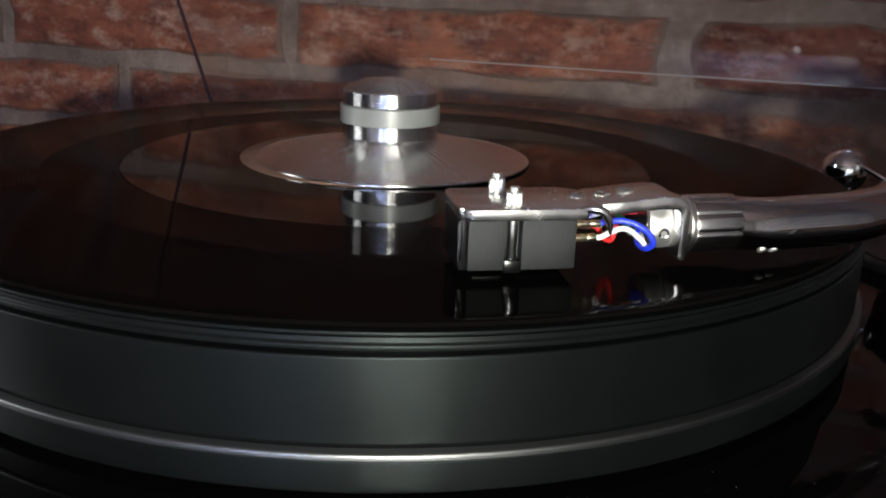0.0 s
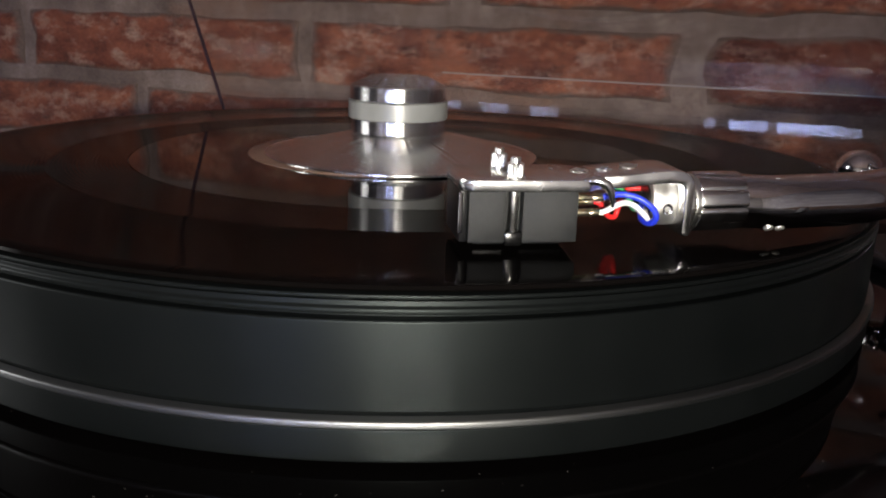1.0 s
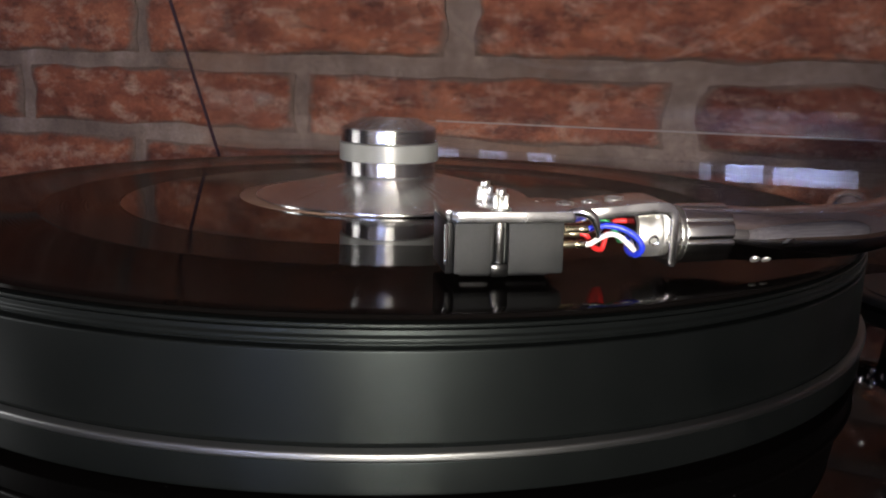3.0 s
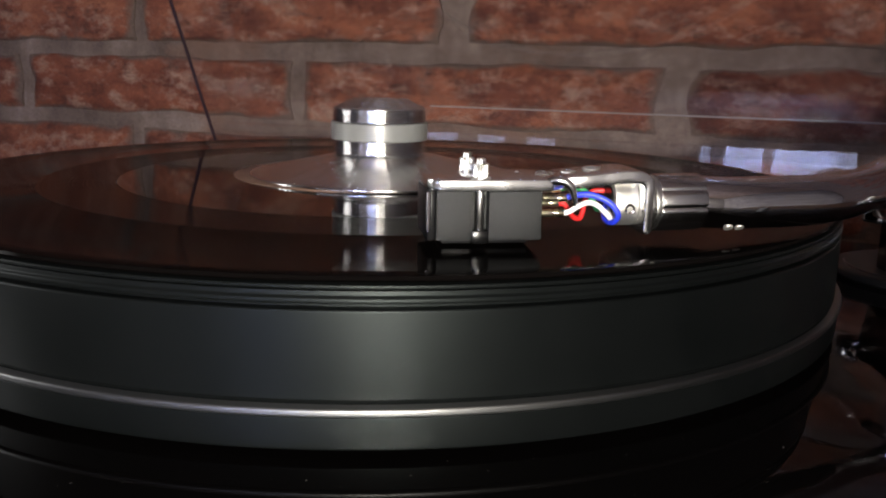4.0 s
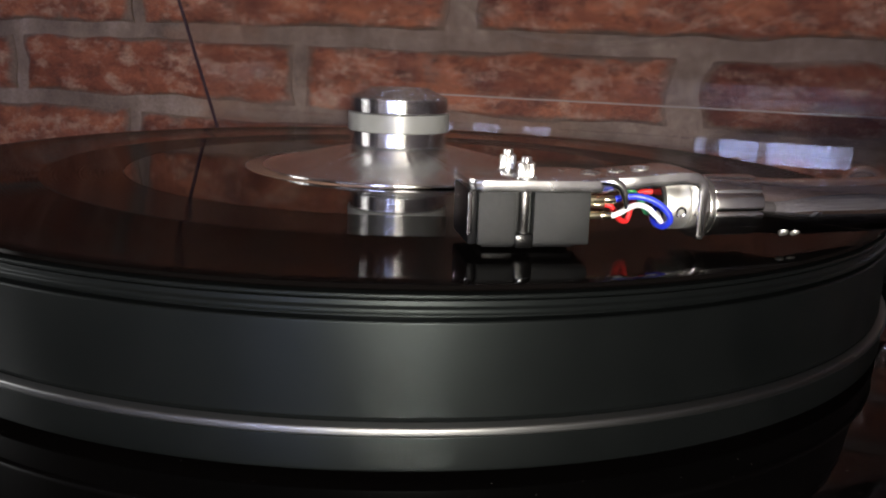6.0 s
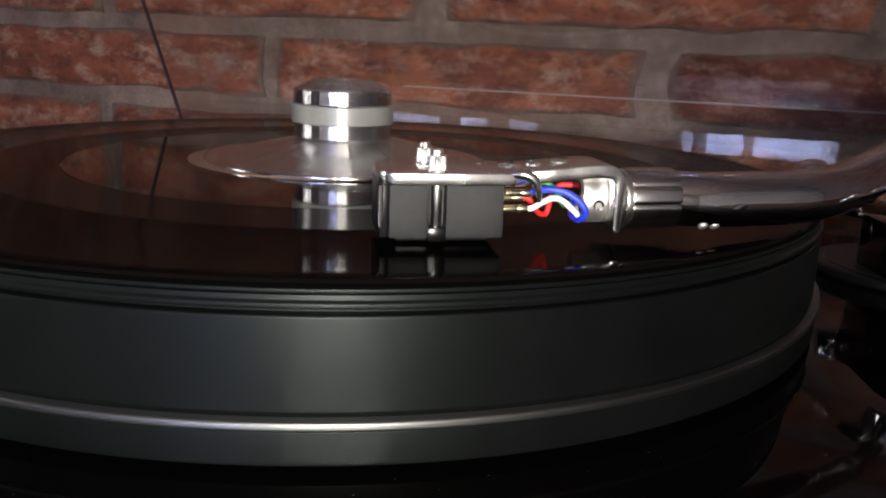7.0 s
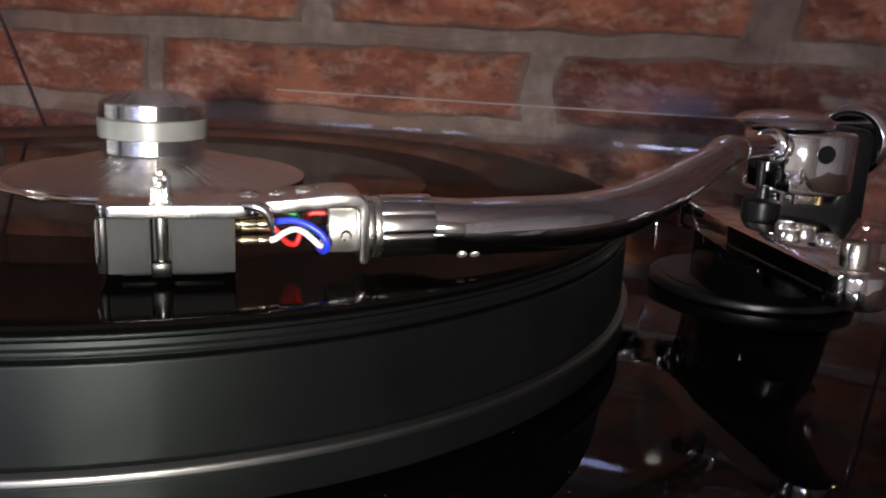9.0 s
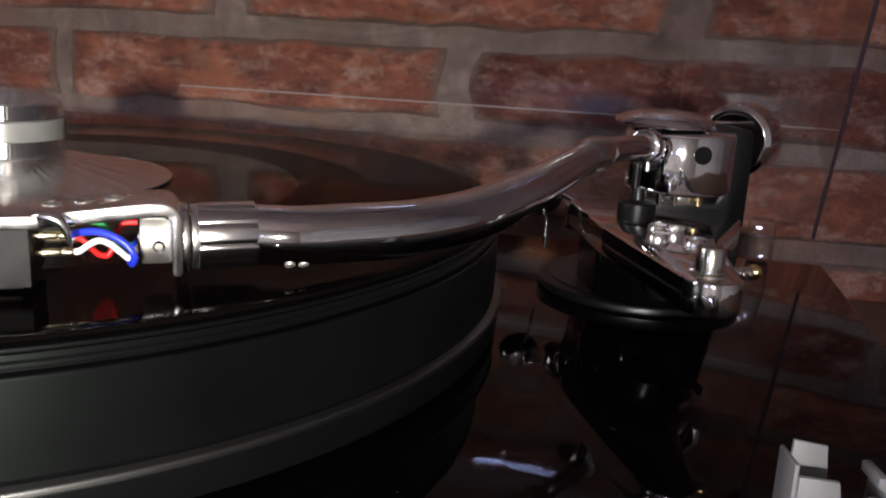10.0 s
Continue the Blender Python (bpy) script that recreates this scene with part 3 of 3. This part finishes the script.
# the head, its cartridge, wires and collar stand at the arm's offset angle
HEAD_AT = Vector((0.0418, -0.1222, 0.0))
YAW = Matrix.Translation(HEAD_AT + Vector((0.0008, 0, 0))) @ Matrix.Rotation(radians(11.0), 4, "Z") @ Matrix.Translation(-HEAD_AT)
for ob in arm.children_recursive:
    ob.data.transform(YAW)
A, D = YAW @ A, YAW.to_3x3() @ D
B = A + D * 0.0140
part("arm_tube", tube([(*(B - D * 0.001), 0.0061), (0.0935, -0.1027, 0.0484, 0.0061), (0.1035, -0.0995, 0.0484, 0.0062), (0.1180, -0.0935, 0.0485, 0.0062), (0.1330, -0.0830, 0.0496, 0.0060), (0.1470, -0.0700, 0.0526, 0.0056), (0.1580, -0.0590, 0.0560, 0.0049), (0.1670, -0.0500, 0.0588, 0.0043), (0.1730, -0.0440, 0.0600, 0.0040)], 40, 8), CHROME, arm, "curved polished chrome arm tube")
part("knuckle", tube([(0.1670, -0.0495, 0.0586, 0.0046), (0.1695, -0.0468, 0.0592, 0.0053), (0.1725, -0.0440, 0.0597, 0.0050), (0.1755, -0.0410, 0.0600, 0.0040)], 24, 5), STEEL, arm, "bright joint ring on the arm tube")
part("stub_tube", tube([(0.1730, -0.0430, 0.0600, 0.0036), (0.1850, -0.0300, 0.0598, 0.0037), (0.1980, -0.0150, 0.0592, 0.0038)], 28, 4), CHROME, arm)
part("stub_collar", rod((0.1930, -0.0208, 0.0594), (0.1965, -0.0167, 0.0592), 0.0052, 32, 0.0005), CHROME, arm)

for x, y in ((0.0915, -0.1032), (0.0942, -0.1025)):
    n = Vector((0.25, -0.43, -0.866))
    p = Vector((x, y, 0.0484)) + n * 0.0058
    part("set_screw", lathe([(0, 0), (0.0011, 0), (0.0011, 0.0005), (0.0008, 0.0008), (0, 0.0009)], 16, m=along(p, p + n)[0]), NICKEL, arm)

# bearing block with cap and yoke; a proud black disc paints its bore's shade
PX, PY = 0.2133, 0.0020
block = part("bearing_block", lathe([(0, 0.0428), (0.0164, 0.0428), (0.0176, 0.0436), (0.0179, 0.0446), (0.0179, 0.0612), (0.0175, 0.0622), (0.0164, 0.0627), (0, 0.0627)], 96, at=(PX, PY)), CHROME, arm, "round polished bearing block")
nrm = Vector((0.05, -1.0, 0)).normalized()
c = Vector((PX, PY, 0.0566)) + nrm * 0.0181
part("bore", rod(c - nrm * 0.002, c + nrm * 0.0001, 0.0029, 36), BLACK, block, "black disc painted as the shade inside the bore")
part("cap", lathe([(0, 0.0690), (0.007, 0.0688), (0.0130, 0.0677), (0.0158, 0.0661), (0.0163, 0.0651), (0.0158, 0.0643), (0.0140, 0.0636), (0.012, 0.0628), (0, 0.0628)], 72, at=(PX - 0.0060, PY)), CHROME, block, "domed chrome cap")
part("cap_screw", rod((PX - 0.012, PY - 0.006, 0.0660), (PX - 0.0125, PY - 0.009, 0.0668), 0.0012, 16, 0.0002), STEEL, block)
AX = Vector((0.66, 0.75, 0.02)).normalized()
wc = Vector((0.2375, 0.0160, 0.0578))
part("counterweight", lathe(fillet([(0, 0.0006, 0), (0.0098, 0.0006, 0.0002), (0.0112, 0, 0.0004), (0.0130, 0.0016, 0.0006), (0.0132, 0.0150, 0.0012), (0, 0.0150, 0)]), 72, m=along(wc, wc + AX)[0]), CHROME, arm, "round chrome counterweight with bright rim")
part("weight_shaft", rod(Vector((PX, PY, 0.0575)) + AX * 0.012, wc + AX * 0.004, 0.0045, 20), BLACK, arm)
bm = prism([(0.1995, 0.0300), (0.2350, 0.0275), (0.2395, 0.0300), (0.2395, 0.0610), (0.2375, 0.0635), (0.2320, 0.0635), (0.2305, 0.0610), (0.2300, 0.0420), (0.2280, 0.0385), (0.1995, 0.0385)], 0, 0.016, 0.0012, m=Matrix(((1, 0, 0, 0), (0, 0, -1, 0.0185), (0, 1, 0, 0), (0, 0, 0, 1))))
part("yoke", bm, BLACK, arm, "black bearing yoke")
part("collet", rod((PX, PY, 0.0390), (PX, PY, 0.0430), 0.0105, 40, 0.0006), STEEL, arm)
for x in (0.2035, 0.2085, 0.2165):
    part("set_screw", rod((x, PY - 0.0125, 0.0396), (x, PY - 0.0125, 0.0432), 0.0011, 14), BRASS if x > 0.21 else CHROME, arm)

# base plate with its post, pedestal and round foot
part("base_disc", lathe([(0, ZP), (0.0358, ZP), (0.0365, ZP + 0.0006), (0.0365, 0.0060), (0.0360, 0.0066), (0.0350, 0.0068), (0.0325, 0.0068), (0.0320, 0.0074), (0, 0.0074)], 120, at=(0.2100, 0.0190)), BLACK, arm, "round satin black arm base")
plate = [(0.1800, -0.0300), (0.1848, -0.0830)] + arc(0.1922, -0.0830, 0.0074, 180, 360, 14) + [(0.2095, -0.0450), (0.2300, -0.0150), (0.2300, 0.0120), (0.1800, 0.0120)]
part("arm_plate", prism(plate, 0.0275, 0.0362, 0.0008), CHROME, arm, "polished chrome arm plate")
part("pedestal", prism([(0.1860, -0.0060), (0.1960, -0.0180), (0.2180, -0.0200), (0.2290, -0.0100), (0.2290, 0.0170), (0.1860, 0.0170)], 0.0073, 0.0274, 0.0008), GLOSS, arm, "dark polished pedestal under the plate")
part("post", lathe([(0, 0.0361), (0.0048, 0.0361), (0.0048, 0.0367), (0.0035, 0.0370), (0.0035, 0.0428), (0.0032, 0.0433), (0, 0.0433)], 40, at=(0.1918, -0.0815)), STEEL, arm, "short brushed steel post")
part("spring_rod", rod((0.1955, -0.0745, 0.0345), (0.2060, -0.0735, 0.0348), 0.0010, 14), CHROME, arm)
for k in range(4):
    s = k / 4
    part("thread_ring", rod((0.1995 + 0.0075 * s, -0.0744 + 0.001 * s, 0.0345), (0.2004 + 0.0075 * s, -0.0743 + 0.001 * s, 0.0345), 0.0018, 14, 0.0002), STEEL, arm)
part("spring_knob", lathe([(0, 0), (0.0013, 0.0001), (0.0019, 0.0008), (0.0020, 0.0016), (0.0016, 0.0025), (0, 0.0028)], 24, m=along((0.2062, -0.0735, 0.0348), (0.2090, -0.0731, 0.0349))[0]), BRASS, arm, "small copper-coloured end knob")
for x, y in ((0.1905, -0.0480), (0.1965, -0.0440), (0.1990, -0.0540), (0.2010, -0.0610), (0.1945, -0.0370)):
    part("plate_screw", lathe([(0, 0.0361), (0.0031, 0.0361), (0.0031, 0.0378), (0.0025, 0.0388), (0.0013, 0.0388), (0.0012, 0.0378), (0, 0.0378)], 24, at=(x, y)), SILVER, arm)
part("lift_post", lathe(fillet([(0, 0.0363, 0), (0.0056, 0.0363, 0.0004), (0.0058, 0.0372, 0.0004), (0.0058, 0.0426, 0.0008), (0.0022, 0.0432, 0.0003), (0.0020, 0.0470, 0.0003), (0, 0.0471, 0)]), 36, at=(0.1925, -0.0220)), BLACK, arm, "black lift cylinder")
part("lift_pin", rod((0.1915, -0.0215, 0.0465), (0.1915, -0.0215, 0.0545), 0.0013, 16), BLACK, arm)
part("rest_block", lathe(fillet([(0, 0.0238, 0), (0.0062, 0.0238, 0.0006), (0.0067, 0.0246, 0.0004), (0.0067, 0.0326, 0.0008), (0, 0.0332, 0)]), 40, at=(0.1885, 0.0230)), CHROME, arm, "short polished rest cylinder")
part("rest_rod", rod((0.1775, 0.0370, 0.0372), (0.1868, 0.0270, 0.0322), 0.0010, 14, 0.0002), CHROME, arm)
ball_at = Vector((0.1768, 0.0425, 0.0332))
part("bias_ball", lathe([(0.0086 * math.sin(k * math.pi / 24), 0.0332 - 0.0086 * math.cos(k * math.pi / 24)) for k in range(25)], 48, at=ball_at[:2]), CHROME, arm, "polished chrome ball on the rest rod")
part("ball_pin", lathe([(0, 0.0123), (0.0004, 0.0125), (0.0011, 0.0165), (0.0012, 0.0190), (0.0006, 0.0200), (0.0006, 0.0250), (0, 0.0250)], 16, at=(0.1780, 0.0360)), CHROME, arm, "tapered hanging pin")
part("pin_arm", rod((0.1780, 0.0360, 0.0240), (0.1772, 0.0400, 0.0262), 0.0007, 10), STEEL, arm)
part("lock_knob", rod((0.2000, -0.0330, 0.0155), (0.2000, -0.0330, 0.0272), 0.0052, 32, 0.0006), BLACK, arm, "black round lock knob under the plate")

# ---- dust cover, hinged open and leaning over the deck ----
LEAN_D = radians(25.2)
TALL, DEEP = 0.36, 0.0498                     # length of the top sheet, height of the cover's walls
UP = Vector((-math.sin(LEAN_D), math.cos(LEAN_D)))
AFT = Vector((math.cos(LEAN_D), math.sin(LEAN_D)))
HINGE = Vector((0.1832, 0.0318))              # v and z of the open rim by the hinge
CU0, CU1 = -0.1985, 0.2715
cover = thing("dust_cover", uv(0.035, PV1, ZP), "clear acrylic dust cover hinged open behind the deck", "dust cover")


def sheet(u0, u1, corners):
    """A slab between u0 and u1 over a four-cornered section, each corner up and aft from the hinge."""
    bm = bmesh.new()
    sec = [HINGE + UP * a + AFT * b for a, b in corners]
    vs = [[bm.verts.new(uv(u, *p)) for p in sec] for u in (u0, u1)]
    bm.faces.new(vs[0])
    bm.faces.new(vs[1][::-1])
    for k in range(4):
        j = (k + 1) % 4
        bm.faces.new((vs[0][k], vs[0][j], vs[1][j], vs[1][k]))
    return bm


TH = 0.0009
part("top_sheet", sheet(CU0, CU1, ((0, DEEP), (0, DEEP + TH), (TALL, DEEP + TH), (TALL, DEEP))), ACRYLIC, cover, "clear sheet", smooth=False)
part("rear_wall", sheet(CU0, CU1, ((-0.0002, -0.030), (-TH, -0.030), (-TH, 0.0188), (-0.0002, 0.0188))), ACRYLIC, cover, "clear wall by the hinge", smooth=False)
# added dull stretch of the wall: clips the top of the mirrored panes
part("corner_strip", sheet(CU0, CU1, ((-0.0002, 0.0188), (-TH, 0.0188), (-TH, DEEP + TH), (-0.0002, DEEP + TH))), MIRROR_STOP, cover, "wall strip by the glued corner, dulled to cut off mirrored panes", smooth=False)
for u0, u1 in ((CU0 - TH, CU0 - 0.0002), (CU1 + 0.0002, CU1 + TH)):
    part("side_wall", sheet(u0, u1, ((-TH, 0.0014), (-TH, DEEP + TH), (TALL, DEEP + TH), (TALL, 0.0014))), ACRYLIC, cover, "clear side wall", smooth=False)
    part("rim", sheet(u0 - 0.0004, u1 + 0.0004, ((-0.030, 0), (-0.030, 0.0012), (TALL, 0.0012), (TALL, 0))), EDGE, cover, "dark sawn rim", smooth=False)
# thin pale bar added as the corner's bright highlight line
part("seam", sheet(-0.07, CU1, ((0.0003, DEEP - 0.0010), (0.0003, DEEP - 0.0004), (0.0010, DEEP - 0.0004), (0.0010, DEEP - 0.0010))), SEAM_SHINE, cover, "pale strip for the highlight along the glued seam", smooth=False)
for ob in cover.children:
    ob.visible_shadow = False
for u in (-0.15, 0.222):
    part("hinge", box(u - 0.012, u + 0.012, PV1 + 0.0005, 0.1895, -0.012, 0.020, 0.001, m=UVM), BLACK, cover)
part("hinge_block", box(0.236, 0.246, 0.136, 0.146, ZP, 0.022, 0.001, m=UVM), ACRYLIC, cover, "clear plastic hinge block").visible_shadow = False

# ---- plastic clip on the plinth ----
clip = thing("plastic_clip", (0.1855, -0.160, ZP), "frosted white plastic arm clip standing on the plinth", "clip")
cm = Matrix.Translation((0.1822, -0.160, 0.0002)) @ Matrix.Rotation(radians(-8), 4, "Z") @ Matrix.Diagonal((0.74, 0.8, 0.97, 1))
part("base", box(-0.010, 0.010, -0.006, 0.006, 0.0034, ZP + 0.004, 0.0006, m=cm), FROSTED, clip)
part("front_wall", prism([(-0.0098, 0.0074), (0.0070, 0.0074), (0.0086, 0.0180), (0.0086, 0.0240), (0.0060, 0.0242), (0.0036, 0.0232), (0.0008, 0.0185), (-0.0012, 0.0266), (-0.0098, 0.0272)], 0.0033, 0.0045, 0.0003, m=cm @ XZ), FROSTED, clip)
part("rear_wall", prism([(-0.0090, 0.0074), (0.0060, 0.0074), (0.0010, 0.0170), (-0.0010, 0.0296), (-0.0084, 0.0304)], -0.0045, -0.0036, 0.0002, m=cm @ XZ), FROSTED, clip)
part("cheek", box(-0.0110, -0.0099, -0.0045, 0.0045, 0.0074, 0.0292, 0.0003, m=cm), FROSTED, clip)
part("cheek", prism([(0.0087, 0.0074), (0.0099, 0.0074), (0.0104, 0.0250), (0.0088, 0.0276), (0.0068, 0.0276), (0.0068, 0.0258), (0.0087, 0.0250)], -0.0040, 0.0040, 0.0003, m=cm @ XZ), FROSTED, clip)

# ---- bricks, each its own piece in the wall ----


def brick_mesh(length, height, seed, material):
    """A worn brick: uneven face, rounded and broken edges."""
    bm = bmesh.new()
    nu, nz = 26, 8
    rnd = random.Random(seed)
    o = Vector((rnd.uniform(0, 90), rnd.uniform(0, 90), rnd.uniform(0, 90)))
    front = []
    for i in range(nu + 1):
        col = []
        for k in range(nz + 1):
            a, b = i / nu * 2 - 1, k / nz * 2 - 1
            a, b = math.copysign(abs(a) ** 0.8, a), math.copysign(abs(b) ** 0.7, b)
            x, z = a * length / 2, b * height / 2
            ex, ez = (1 - abs(a)) * length / 2, (1 - abs(b)) * height / 2
            edge = min(ex, ez)
            w = math.exp(-edge / 0.006)
            jig = Vector((noise.noise(Vector((x * 50, z * 50, 0)) + o), 0, noise.noise(Vector((x * 30, z * 70, 7)) + o)))
            y = -0.004 + 0.0035 * w * w + 0.0016 * noise.noise(Vector((x * 30, z * 30, 3)) + o) + 0.0009 * noise.noise(Vector((x * 120, z * 120, 3)) + o)
            col.append(bm.verts.new((x + jig.x * 0.006 * w, y, z + jig.z * 0.0036 * w)))
        front.append(col)
    for i in range(nu):
        for k in range(nz):
            bm.faces.new((front[i][k], front[i + 1][k], front[i + 1][k + 1], front[i][k + 1]))
    rim = [front[i][0] for i in range(nu + 1)] + [front[nu][k] for k in range(1, nz + 1)] + [front[i][nz] for i in range(nu - 1, -1, -1)] + [front[0][k] for k in range(nz - 1, 0, -1)]
    back = [bm.verts.new((v.co.x, 0.03, v.co.z)) for v in rim]
    n = len(rim)
    for k in range(n):
        j = (k + 1) % n
        bm.faces.new((rim[k], back[k], back[j], rim[j]))
    return finish("brick", bm, material, True, 60)


COURSE, BRICK_H = 0.0615, 0.0475
MID_B = 0.0560          # middle height of the course behind the clamp
JOINTS = {1: (-0.392, -0.095, 0.2145), 0: (-0.524, -0.2355, 0.0700), -1: (-0.400, -0.098, 0.205)}
base_at = spot(wall)
for row in range(-3, 9):
    known = JOINTS.get(row)
    if known is None:
        first = -0.42 + 0.15 * (row % 2) + random.uniform(-0.02, 0.02)
        known = (first, first + 0.303, first + 0.606)
    cuts = [known[0] - 0.606, known[0] - 0.303, *known, known[-1] + 0.303, known[-1] + 0.606]
    for a, b in zip(cuts, cuts[1:]):
        gap = 0.013
        wide = 0.012 if b in (0.0700, -0.095, 0.2145) else 0.0
        length = b - a - gap - wide
        me = brick_mesh(length, BRICK_H + random.uniform(-0.0015, 0.0015), int((a + 5) * 1000) + row * 17, BURNT if row == 0 and a == 0.0700 else BRICK)
        ob = new("brick", me)
        ob.parent = wall
        mid = (a + b - wide) / 2
        ob.matrix_local = Matrix.Translation(uv(mid, WALL_V - 0.0005 - random.uniform(0, 0.0015), MID_B + COURSE * row) - base_at) @ UVM @ Matrix.Rotation(radians(random.uniform(-0.5, 0.5)), 4, "Y")
